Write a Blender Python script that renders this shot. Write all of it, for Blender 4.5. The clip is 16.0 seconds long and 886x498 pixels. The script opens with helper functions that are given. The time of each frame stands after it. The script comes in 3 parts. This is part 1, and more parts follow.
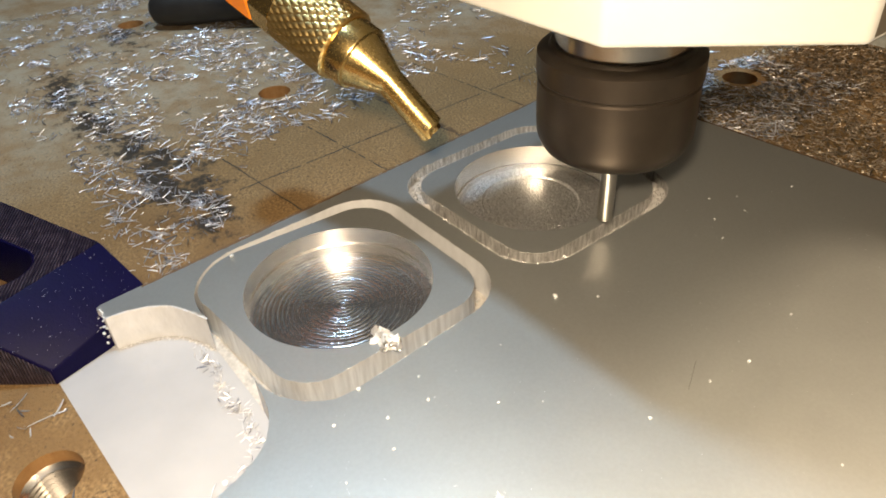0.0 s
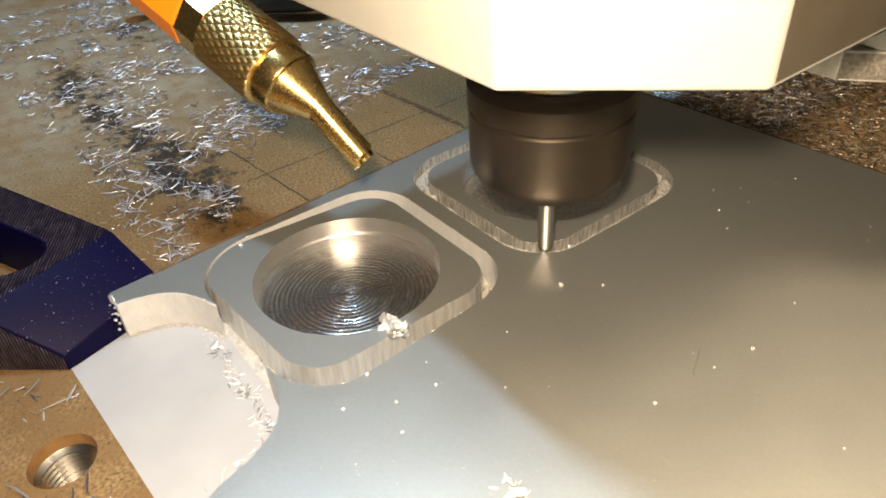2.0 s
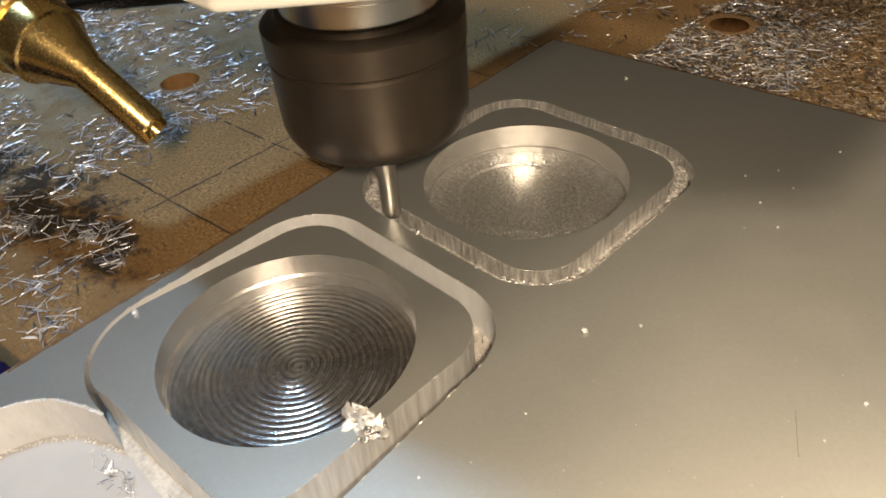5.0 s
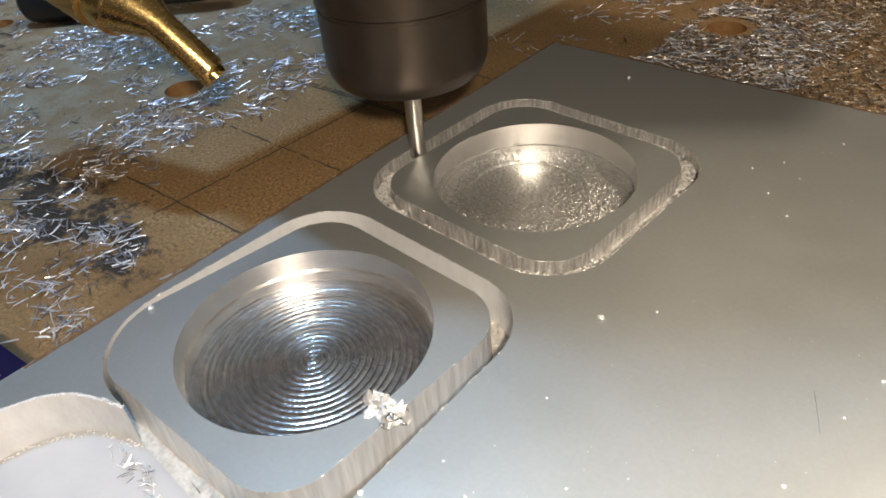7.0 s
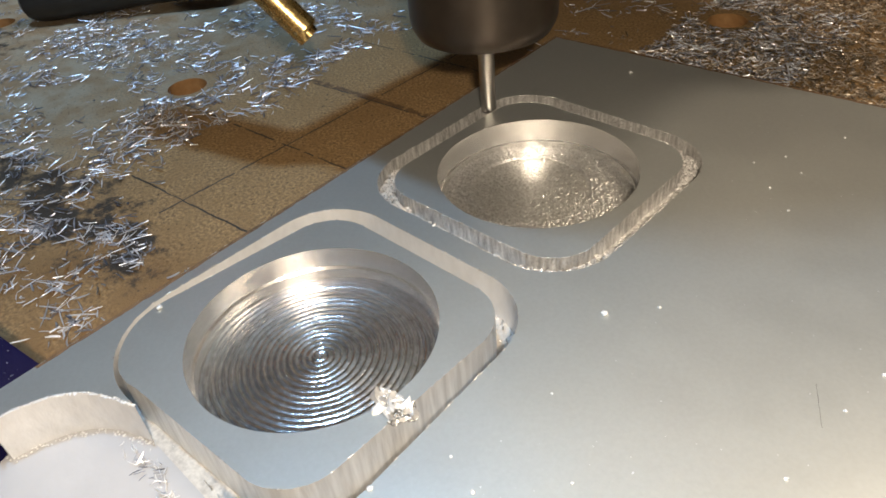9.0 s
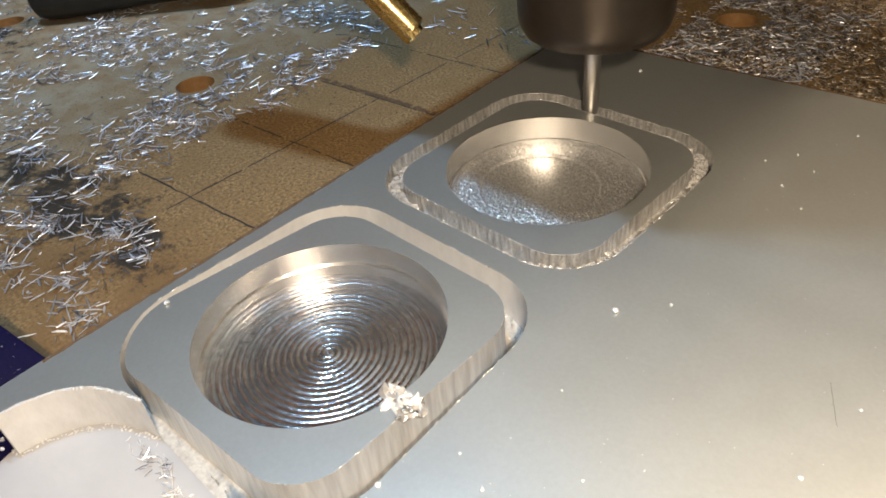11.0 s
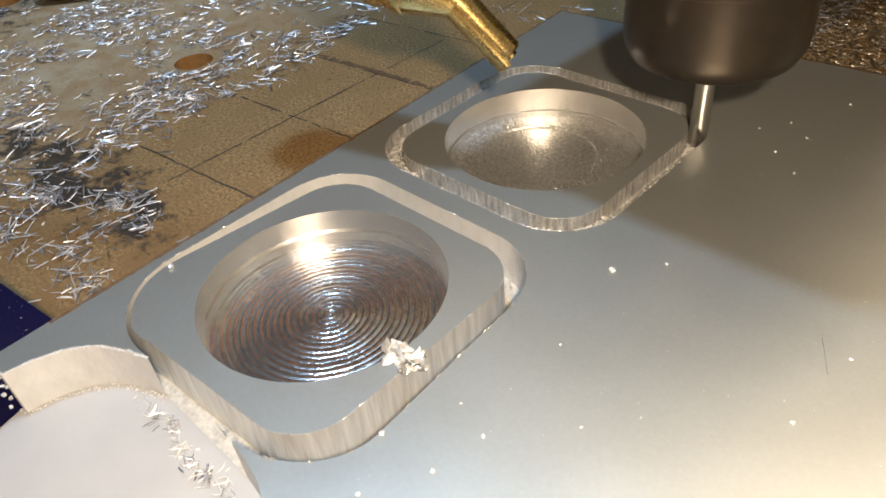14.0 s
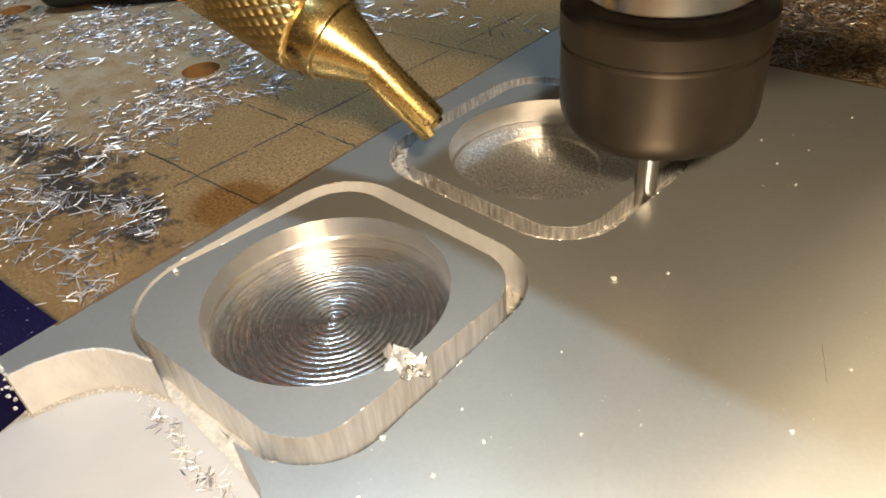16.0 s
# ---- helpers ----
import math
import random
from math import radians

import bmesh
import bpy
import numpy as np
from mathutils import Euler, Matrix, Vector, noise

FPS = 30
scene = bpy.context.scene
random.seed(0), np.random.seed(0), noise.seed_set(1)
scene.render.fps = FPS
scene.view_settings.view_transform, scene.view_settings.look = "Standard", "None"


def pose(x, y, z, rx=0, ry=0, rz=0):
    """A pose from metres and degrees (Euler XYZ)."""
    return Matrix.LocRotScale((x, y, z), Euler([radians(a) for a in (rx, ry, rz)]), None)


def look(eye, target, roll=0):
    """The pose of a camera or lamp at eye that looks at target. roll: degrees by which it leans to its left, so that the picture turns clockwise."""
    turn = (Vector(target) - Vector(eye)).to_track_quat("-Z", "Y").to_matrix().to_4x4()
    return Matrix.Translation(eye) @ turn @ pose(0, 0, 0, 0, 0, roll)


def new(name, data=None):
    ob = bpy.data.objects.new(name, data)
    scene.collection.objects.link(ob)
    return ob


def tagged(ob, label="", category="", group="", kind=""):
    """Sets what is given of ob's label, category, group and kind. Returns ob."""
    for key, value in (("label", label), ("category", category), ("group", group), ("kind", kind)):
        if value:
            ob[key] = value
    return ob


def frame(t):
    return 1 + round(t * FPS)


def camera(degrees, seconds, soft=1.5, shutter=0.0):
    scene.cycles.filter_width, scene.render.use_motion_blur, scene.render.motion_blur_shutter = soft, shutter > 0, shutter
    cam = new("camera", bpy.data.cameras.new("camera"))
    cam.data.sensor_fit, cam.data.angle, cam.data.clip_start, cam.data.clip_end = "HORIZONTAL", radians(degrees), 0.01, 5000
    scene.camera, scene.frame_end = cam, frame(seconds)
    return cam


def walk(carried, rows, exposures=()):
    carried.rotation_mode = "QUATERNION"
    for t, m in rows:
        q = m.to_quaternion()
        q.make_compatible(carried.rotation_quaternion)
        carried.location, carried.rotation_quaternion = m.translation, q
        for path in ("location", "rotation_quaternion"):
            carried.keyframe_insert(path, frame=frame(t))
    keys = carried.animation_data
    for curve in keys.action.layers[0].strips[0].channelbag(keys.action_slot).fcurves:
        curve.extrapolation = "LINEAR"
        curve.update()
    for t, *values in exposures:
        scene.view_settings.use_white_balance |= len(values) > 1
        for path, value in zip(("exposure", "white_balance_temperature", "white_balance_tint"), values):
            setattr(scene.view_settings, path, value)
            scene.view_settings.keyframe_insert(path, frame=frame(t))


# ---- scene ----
EXPOSURES = [(0, 0.25, 6850, 11), (2.0, 0.23, 7000, 11), (3.6, 0.3, 6650, 11), (4.0, -0.06, 7050, 11), (4.7, -0.05, 6900, 12), (7.0, 0.03, 6000, 11), (9.0, 0.03, 6150, 11), (11.5, 0.07, 6550, 12), (13.5, 0.12, 6700, 12), (15.5, 0.2, 7200, 12), (16, 0.22, 7350, 12)]
cam = camera(64.12, 16.0, soft=1.7, shutter=0.5)
PATH = [
    (0.0, (0.09842, -0.04641, 0.09281), (0.02028, 0.01050, 0.02172), -3.75),
    (0.5, (0.09885, -0.04916, 0.09139), (0.02140, 0.00777, 0.01957), -3.27),
    (1.0, (0.09940, -0.04890, 0.09206), (0.02176, 0.00802, 0.02042), -3.19),
    (1.5, (0.09976, -0.04979, 0.09242), (0.02148, 0.00672, 0.02115), -3.53),
    (1.6, (0.09973, -0.04959, 0.09236), (0.02151, 0.00712, 0.02119), -3.48),
    (2.0, (0.09970, -0.04863, 0.09235), (0.02143, 0.00789, 0.02108), -3.68),
    (2.5, (0.09866, -0.04928, 0.09059), (0.02024, 0.00661, 0.01900), -3.94),
    (3.0, (0.09756, -0.05031, 0.09012), (0.01886, 0.00576, 0.01897), -4.30),
    (3.5, (0.08366, -0.04926, 0.08584), (0.00531, 0.00636, 0.01396), -6.06),
    (4.0, (0.07005, -0.03841, 0.08328), (-0.00418, 0.02092, 0.01000), -6.78),
    (4.5, (0.06801, -0.03124, 0.07866), (-0.00256, 0.03111, 0.00428), -5.97),
    (4.7, (0.06814, -0.03046, 0.07851), (-0.00135, 0.03205, 0.00326), -5.39),
    (6.8, (0.06759, -0.03441, 0.07696), (-0.00122, 0.03056, 0.00317), -5.71),
    (7.0, (0.06766, -0.03506, 0.07634), (-0.00195, 0.02977, 0.00318), -5.62),
    (7.5, (0.06688, -0.03581, 0.07677), (-0.00196, 0.02844, 0.00239), -5.77),
    (8.0, (0.06719, -0.03587, 0.07684), (-0.00141, 0.02837, 0.00221), -5.69),
    (8.5, (0.06735, -0.03575, 0.07730), (-0.00160, 0.02838, 0.00291), -5.92),
    (9.0, (0.06764, -0.03555, 0.07764), (-0.00168, 0.02843, 0.00347), -6.29),
    (11.3, (0.06712, -0.03624, 0.07637), (-0.00303, 0.02744, 0.00273), -6.24),
    (11.5, (0.06781, -0.03706, 0.07696), (-0.00198, 0.02725, 0.00351), -6.37),
    (12.0, (0.06813, -0.03723, 0.07732), (-0.00108, 0.02751, 0.00371), -6.25),
    (12.5, (0.06834, -0.03710, 0.07562), (-0.00155, 0.02700, 0.00210), -6.60),
    (13.0, (0.06823, -0.03783, 0.07586), (-0.00146, 0.02591, 0.00183), -6.53),
    (13.5, (0.06867, -0.03882, 0.07522), (-0.00056, 0.02488, 0.00073), -6.64),
    (14.0, (0.06936, -0.03947, 0.07427), (0.00030, 0.02390, -0.00067), -6.28),
    (14.5, (0.07004, -0.03963, 0.07423), (0.00082, 0.02374, -0.00057), -6.23),
    (15.0, (0.07011, -0.03957, 0.07381), (0.00078, 0.02430, -0.00044), -6.01),
    (15.5, (0.07015, -0.04026, 0.07411), (0.00017, 0.02363, 0.00047), -5.81),
    (16.0, (0.07005, -0.04012, 0.07433), (-0.00011, 0.02380, 0.00089), -5.81),
]
walk(cam, [(t, look(e, a, r)) for t, e, a, r in PATH], EXPOSURES)

# ---- units: plan in millimetres, plate top at z = 0, bed top at z = -8 ----
BED = -8.0
PITCH, SIDE, CORNER, RIM = 52.27, 48.15, 11.43, 18.25   # pitch of the parts, groove's outer side, its corner radius, pocket radius
CUT = 3.2                                               # cutter diameter
TILT = 0.0612                                           # slope of the plate's edges against the tool path


def mm(x, y, z=0.0):
    return Vector((x * 0.001, y * 0.001, (z - BED) * 0.001))


# ---- world and lights ----
world = bpy.data.worlds.new("room")
scene.world = world
world.use_nodes = True
wn = world.node_tree.nodes["Background"]
wn.inputs[0].default_value, wn.inputs[1].default_value = (1.0, 0.82, 0.62, 1), 0.045


def area(name, at, target, size, watts, colour):
    lamp = bpy.data.lights.new(name, "AREA")
    lamp.shape, lamp.size, lamp.energy, lamp.color = "DISK", size * 0.001, watts, colour
    ob = new(name, lamp)
    ob.matrix_world = look(mm(*at), mm(*target))
    return ob


area("work_lamp", (-75, -15, 560), (0, 20, 0), 42, 2.05, (0.47, 0.73, 1.0))
area("ceiling_lamp", (290, 460, 880), (60, 40, 0), 300, 4.9, (1.0, 0.79, 0.55))
area("camera_lamp", (98, -53, 100), (0, 30, 0), 9, 0.38, (1.0, 0.81, 0.58))


# ---- materials ----
def material(name, colour, rough=0.5, metal=0.0, spots=None, scale=400.0, amount=0.3, bump=0.0, bump_scale=3000.0, fine=0.0, streak=0.0):
    m = bpy.data.materials.new(name)
    m.use_nodes = True
    nt = m.node_tree
    b = nt.nodes["Principled BSDF"]
    b.inputs["Base Color"].default_value = (*colour, 1)
    b.inputs["Roughness"].default_value = rough
    b.inputs["Metallic"].default_value = metal
    co = nt.nodes.new("ShaderNodeTexCoord")
    if spots:
        n = nt.nodes.new("ShaderNodeTexNoise")
        n.inputs["Scale"].default_value, n.inputs["Detail"].default_value = scale, 8
        r = nt.nodes.new("ShaderNodeValToRGB")
        r.color_ramp.elements[0].position, r.color_ramp.elements[1].position = 0.5 - amount, 0.5 + amount
        r.color_ramp.elements[0].color, r.color_ramp.elements[1].color = (*colour, 1), (*spots, 1)
        if streak:
            ms = nt.nodes.new("ShaderNodeMapping")
            ms.inputs["Scale"].default_value = (1, 1, streak)
            nt.links.new(co.outputs["Object"], ms.inputs["Vector"])
            nt.links.new(ms.outputs[0], n.inputs["Vector"])
        else:
            nt.links.new(co.outputs["Object"], n.inputs["Vector"])
        nt.links.new(n.outputs["Fac"], r.inputs["Fac"])
        nt.links.new(r.outputs["Color"], b.inputs["Base Color"])
    if bump:
        n2 = nt.nodes.new("ShaderNodeTexNoise")
        n2.inputs["Scale"].default_value, n2.inputs["Detail"].default_value = bump_scale, 6
        bp = nt.nodes.new("ShaderNodeBump")
        bp.inputs["Strength"].default_value, bp.inputs["Distance"].default_value = bump, 0.0003
        if streak:
            mp = nt.nodes.new("ShaderNodeMapping")
            mp.inputs["Scale"].default_value = (1, 1, streak)
            nt.links.new(co.outputs["Object"], mp.inputs["Vector"])
            nt.links.new(mp.outputs[0], n2.inputs["Vector"])
        else:
            nt.links.new(co.outputs["Object"], n2.inputs["Vector"])
        nt.links.new(n2.outputs["Fac"], bp.inputs["Height"])
        nt.links.new(bp.outputs["Normal"], b.inputs["Normal"])
    if fine:
        n3 = nt.nodes.new("ShaderNodeTexNoise")
        n3.inputs["Scale"].default_value = scale * 4
        mr = nt.nodes.new("ShaderNodeMapRange")
        mr.inputs[1].default_value, mr.inputs[2].default_value = 0.3, 0.7
        mr.inputs[3].default_value, mr.inputs[4].default_value = rough - fine, rough + fine
        nt.links.new(co.outputs["Object"], n3.inputs["Vector"])
        nt.links.new(n3.outputs["Fac"], mr.inputs[0])
        nt.links.new(mr.outputs[0], b.inputs["Roughness"])
    return m


PLATE = material("mill_finish_aluminium", (0.52, 0.543, 0.535), 0.315, 0.80, (0.455, 0.474, 0.466), 1700, 0.45, 0.05, 9000, 0.03)


def wear_plate():
    """Cloudy handling marks and fine straight scratches that change the plate's gloss."""
    nt = PLATE.node_tree
    b = nt.nodes["Principled BSDF"]
    old = b.inputs["Roughness"].links[0].from_socket
    co, mp, n, n2, a, c = (nt.nodes.new(k) for k in ("ShaderNodeTexCoord", "ShaderNodeMapping", "ShaderNodeTexNoise", "ShaderNodeTexNoise", "ShaderNodeMath", "ShaderNodeMath"))
    mp.inputs["Rotation"].default_value, mp.inputs["Scale"].default_value = (0, 0, radians(24)), (60, 2600, 60)
    n.inputs["Scale"].default_value, n.inputs["Detail"].default_value = 1.0, 3
    n2.inputs["Scale"].default_value, n2.inputs["Detail"].default_value = 130, 5
    a.operation = c.operation = "MULTIPLY_ADD"
    a.inputs[1].default_value, c.inputs[1].default_value = 0.05, 0.10
    nt.links.new(co.outputs["Object"], mp.inputs["Vector"])
    nt.links.new(co.outputs["Object"], n2.inputs["Vector"])
    nt.links.new(mp.outputs[0], n.inputs["Vector"])
    nt.links.new(n.outputs["Fac"], a.inputs[0])
    nt.links.new(old, a.inputs[2])
    nt.links.new(n2.outputs["Fac"], c.inputs[0])
    nt.links.new(a.outputs[0], c.inputs[2])
    nt.links.new(c.outputs[0], b.inputs["Roughness"])


CUTFACE = material("machined_aluminium", (0.95, 0.95, 0.94), 0.24, 0.92, (0.78, 0.78, 0.77), 500, 0.3, 0.16, 1300, 0.0, 0.03)
ROUGHCUT = material("torn_aluminium", (0.82, 0.815, 0.80), 0.32, 0.65, (0.36, 0.355, 0.345), 1400, 0.18, 1.0, 1700, 0.08, 0.2)
FLOORCUT = material("turned_aluminium", (0.80, 0.82, 0.85), 0.22, 0.97, (0.46, 0.47, 0.49), 900, 0.2, 0.12, 3500, 0.04)
STIPPLE = material("chattered_aluminium", (0.97, 0.97, 0.96), 0.30, 0.92, (0.62, 0.61, 0.60), 1700, 0.15, 1.0, 1600, 0.05)
MILLED = material("milled_side_wall", (0.80, 0.81, 0.81), 0.34, 0.6, (0.54, 0.54, 0.535), 1000, 0.2, 0.7, 1300, 0.06, 0.10)
PALECUT = material("pale_cut_aluminium", (0.66, 0.675, 0.70), 0.5, 0.1, (0.53, 0.54, 0.56), 500, 0.3, 0.5, 900, 0.05, 0.6)
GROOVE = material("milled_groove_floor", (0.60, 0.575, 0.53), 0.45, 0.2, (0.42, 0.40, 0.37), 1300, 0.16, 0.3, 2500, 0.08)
DIMPLE = material("dimpled_aluminium", (0.98, 0.98, 0.96), 0.30, 0.93, (0.66, 0.65, 0.63), 1700, 0.13, 1.0, 1700, 0.05)
PACKED = material("packed_swarf", (0.66, 0.65, 0.63), 0.40, 0.55, (0.42, 0.41, 0.40), 700, 0.25)


def swarf_material(name, dark, bright, rough, metal):
    """Loose chips, each of its own brightness between a dark and a bright colour."""
    m = material(name, bright, rough, metal, None, 400, 0.3, 0.3, 2500)
    nt = m.node_tree
    geo, r = nt.nodes.new("ShaderNodeNewGeometry"), nt.nodes.new("ShaderNodeValToRGB")
    for e, p, c in zip(r.color_ramp.elements, (0.15, 0.85), (dark, bright)):
        e.position, e.color = p, (*c, 1)
    nt.links.new(geo.outputs["Random Per Island"], r.inputs["Fac"])
    nt.links.new(r.outputs["Color"], nt.nodes["Principled BSDF"].inputs["Base Color"])
    return m


CHIP = swarf_material("aluminium_swarf", (0.11, 0.13, 0.18), (0.84, 0.88, 0.97), 0.30, 0.6)
# The far swarf's weaker light is put into these darker, browner colours.
SHADECHIP = swarf_material("shaded_swarf", (0.07, 0.055, 0.038), (0.55, 0.48, 0.39), 0.34, 0.65)
CRUMB = material("white_crumb", (0.78, 0.80, 0.82), 0.5, 0.3, (0.60, 0.615, 0.63), 2000, 0.3, 0.5, 3000)


def tint_floor():
    """Cool and warm reflections painted as broad patches of the first pocket's floor."""
    nt = FLOORCUT.node_tree
    b = nt.nodes["Principled BSDF"]
    base = b.inputs["Base Color"].links[0].from_socket
    co, n, r, mx = (nt.nodes.new(k) for k in ("ShaderNodeTexCoord", "ShaderNodeTexNoise", "ShaderNodeValToRGB", "ShaderNodeMix"))
    n.inputs["Scale"].default_value, n.inputs["Detail"].default_value = 75, 3
    for e, p, c in zip(r.color_ramp.elements, (0.36, 0.66), ((0.90, 0.96, 1.0, 1), (1.0, 0.91, 0.85, 1))):
        e.position, e.color = p, c
    mx.data_type, mx.blend_type = "RGBA", "MULTIPLY"
    mx.inputs[0].default_value = 1.0
    nt.links.new(co.outputs["Object"], n.inputs["Vector"])
    nt.links.new(n.outputs["Fac"], r.inputs["Fac"])
    nt.links.new(base, mx.inputs[6])
    nt.links.new(r.outputs["Color"], mx.inputs[7])
    nt.links.new(mx.outputs[2], b.inputs["Base Color"])


tint_floor()
wear_plate()


def board_material():
    """Fibreboard with fine fibres, a veil of grey dust, soaked brown oil and black stains."""
    m = material("fibreboard", (0.36, 0.235, 0.105), 0.72, 0.0, (0.15, 0.092, 0.04), 1500, 0.13, 0.9, 2600)
    nt = m.node_tree
    b = nt.nodes["Principled BSDF"]
    base = b.inputs["Base Color"].links[0].from_socket
    geo = nt.nodes.new("ShaderNodeNewGeometry")

    def node(kind, op=None, **sets):
        n = nt.nodes.new(kind)
        if op:
            n.operation = op
        for i, v in sets.items():
            k = int(i[1:])
            if hasattr(v, "links"):
                nt.links.new(v, n.inputs[k])
            else:
                n.inputs[k].default_value = v
        return n

    def cloud(scale, detail=6.0, rough=0.6):
        n = node("ShaderNodeTexNoise")
        n.inputs["Scale"].default_value, n.inputs["Detail"].default_value, n.inputs["Roughness"].default_value = scale, detail, rough
        nt.links.new(geo.outputs["Position"], n.inputs["Vector"])
        return n.outputs["Fac"]

    def mix(fac, a, c):
        n = node("ShaderNodeMix")
        n.data_type = "RGBA"
        nt.links.new(fac, n.inputs[0])
        nt.links.new(a, n.inputs[6])
        n.inputs[7].default_value = (*c, 1)
        return n.outputs[2]

    def ranged(v, a, c, lo=0.0, hi=1.0):
        n = node("ShaderNodeMapRange", i0=v, i1=a, i2=c, i3=lo, i4=hi)
        n.interpolation_type = "SMOOTHSTEP"
        return n.outputs[0]
    sep = node("ShaderNodeSeparateXYZ")
    nt.links.new(geo.outputs["Position"], sep.inputs[0])
    dust = node("ShaderNodeMath", "MULTIPLY", i0=ranged(sep.outputs[0], -0.075, -0.135), i1=ranged(cloud(45), 0.3, 0.6, 0.35, 0.85))
    col = mix(dust.outputs[0], base, (0.33, 0.31, 0.245))
    oil = node("ShaderNodeMath", "MULTIPLY", i0=ranged(sep.outputs[0], -0.085, -0.055), i1=ranged(sep.outputs[1], 0.008, -0.008, 0.0, 0.85))
    col = mix(node("ShaderNodeMath", "MULTIPLY", i0=oil.outputs[0], i1=ranged(cloud(60, 5), 0.30, 0.62)).outputs[0], col, (0.155, 0.078, 0.022))
    mottle = ranged(cloud(120, 5), 0.40, 0.64, 0.0, 0.6)
    col = mix(mottle, col, (0.22, 0.135, 0.055))
    stains = None
    for x, y, w, h in ((-72, -7, 17, 10), (-58, -3, 13, 5), (-88, -5, 12, 8), (-105, -9, 14, 5), (-50, -8, 8, 3.5), (-128, -12, 18, 6), (-160, -12, 22, 7), (-206, 22, 18, 6)):
        off = node("ShaderNodeVectorMath", "SUBTRACT", i0=geo.outputs["Position"], i1=mm(x, y, BED))
        sc = node("ShaderNodeVectorMath", "MULTIPLY", i0=off.outputs[0], i1=(1000 / w, 1000 / h, 1000 / w))
        ln = node("ShaderNodeVectorMath", "LENGTH", i0=sc.outputs[0])
        stains = ln.outputs["Value"] if stains is None else node("ShaderNodeMath", "MINIMUM", i0=stains, i1=ln.outputs["Value"]).outputs[0]
    worn = node("ShaderNodeMath", "ADD", i0=stains, i1=ranged(cloud(150, 8, 0.75), 0.32, 0.68, -0.95, 0.95))
    col = mix(ranged(worn.outputs[0], 1.15, 0.25, 0.0, 0.94), col, (0.018, 0.015, 0.012))
    specks = ranged(cloud(1000, 3), 0.62, 0.68, 0.0, 0.85)
    col = mix(specks, col, (0.05, 0.03, 0.015))
    nt.links.new(col, b.inputs["Base Color"])
    return m


BOARD = board_material()
BORE = material("bored_fibreboard", (0.22, 0.11, 0.036), 0.8, 0.0, (0.32, 0.18, 0.07), 500, 0.3, 0.5, 2500)
PENCIL = material("pencil_graphite", (0.03, 0.026, 0.022), 0.6)
# Colours the burnt streak on the bed and the painted shade at the plate's edges.
BURNTSHADE = material("burnt_board_and_edge_shade", (0.075, 0.045, 0.022), 0.7, 0.0, (0.17, 0.10, 0.05), 900, 0.25, 0.5, 2000)
SHEET = material("white_film", (0.43, 0.435, 0.455), 0.42, 0.0, (0.37, 0.375, 0.395), 120, 0.3, 0.9, 110)
BLUE = material("blue_printed_plastic", (0.0020, 0.0014, 0.022), 0.5, 0.0, (0.0028, 0.0020, 0.031), 300, 0.3, 0.25, 2500)


def ribbed_plastic():
    """The printed top, whose extruded lines stand up as ridges."""
    m = material("ribbed_blue_plastic", (0.007, 0.005, 0.026), 0.33)
    nt = m.node_tree
    co, mp, w, bp = (nt.nodes.new(k) for k in ("ShaderNodeTexCoord", "ShaderNodeMapping", "ShaderNodeTexWave", "ShaderNodeBump"))
    mp.inputs["Rotation"].default_value = (0, 0, radians(-62))
    w.inputs["Scale"].default_value, w.inputs["Distortion"].default_value, w.inputs["Detail"].default_value = 520, 1.6, 1.5
    w.inputs["Detail Scale"].default_value = 0.6
    bp.inputs["Strength"].default_value, bp.inputs["Distance"].default_value = 1.0, 0.0006
    nt.links.new(co.outputs["Object"], mp.inputs["Vector"])
    nt.links.new(mp.outputs[0], w.inputs["Vector"])
    nt.links.new(w.outputs["Fac"], bp.inputs["Height"])
    nt.links.new(bp.outputs["Normal"], nt.nodes["Principled BSDF"].inputs["Normal"])
    # Ridge highlights are painted in: pale crests broken up by noise, dark grooves between.
    glint, scale, ramp = (nt.nodes.new(k) for k in ("ShaderNodeTexNoise", "ShaderNodeMath", "ShaderNodeValToRGB"))
    glint.inputs["Scale"].default_value = 700
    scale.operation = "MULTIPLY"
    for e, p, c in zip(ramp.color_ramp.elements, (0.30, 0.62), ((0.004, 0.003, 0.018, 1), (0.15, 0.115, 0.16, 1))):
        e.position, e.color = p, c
    nt.links.new(co.outputs["Object"], glint.inputs["Vector"])
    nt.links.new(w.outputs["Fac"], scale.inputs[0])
    nt.links.new(glint.outputs["Fac"], scale.inputs[1])
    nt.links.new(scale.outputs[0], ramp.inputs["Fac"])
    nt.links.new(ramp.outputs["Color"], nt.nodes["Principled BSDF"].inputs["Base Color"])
    return m


RIBBED = ribbed_plastic()
BLUE.node_tree.nodes["Principled BSDF"].inputs["Specular IOR Level"].default_value = 0.10
RIBBED.node_tree.nodes["Principled BSDF"].inputs["Specular IOR Level"].default_value = 0.6
NUT = material("blackened_steel", (0.068, 0.053, 0.041), 0.36, 0.8, (0.050, 0.040, 0.031), 300, 0.3)
STEEL = material("ground_steel", (0.55, 0.52, 0.48), 0.25, 1.0)
CARBIDE = material("carbide", (0.55, 0.53, 0.50), 0.28, 1.0)
HOUSESHADE = material("shaded_housing_plastic", (0.10, 0.085, 0.062), 0.42, 0.0, (0.08, 0.067, 0.05), 200, 0.3, 0.1, 900)
CREAM = material("cream_printed_housing", (0.47, 0.465, 0.435), 0.5, 0.0, (0.43, 0.425, 0.395), 90, 0.3, 0.1, 900)
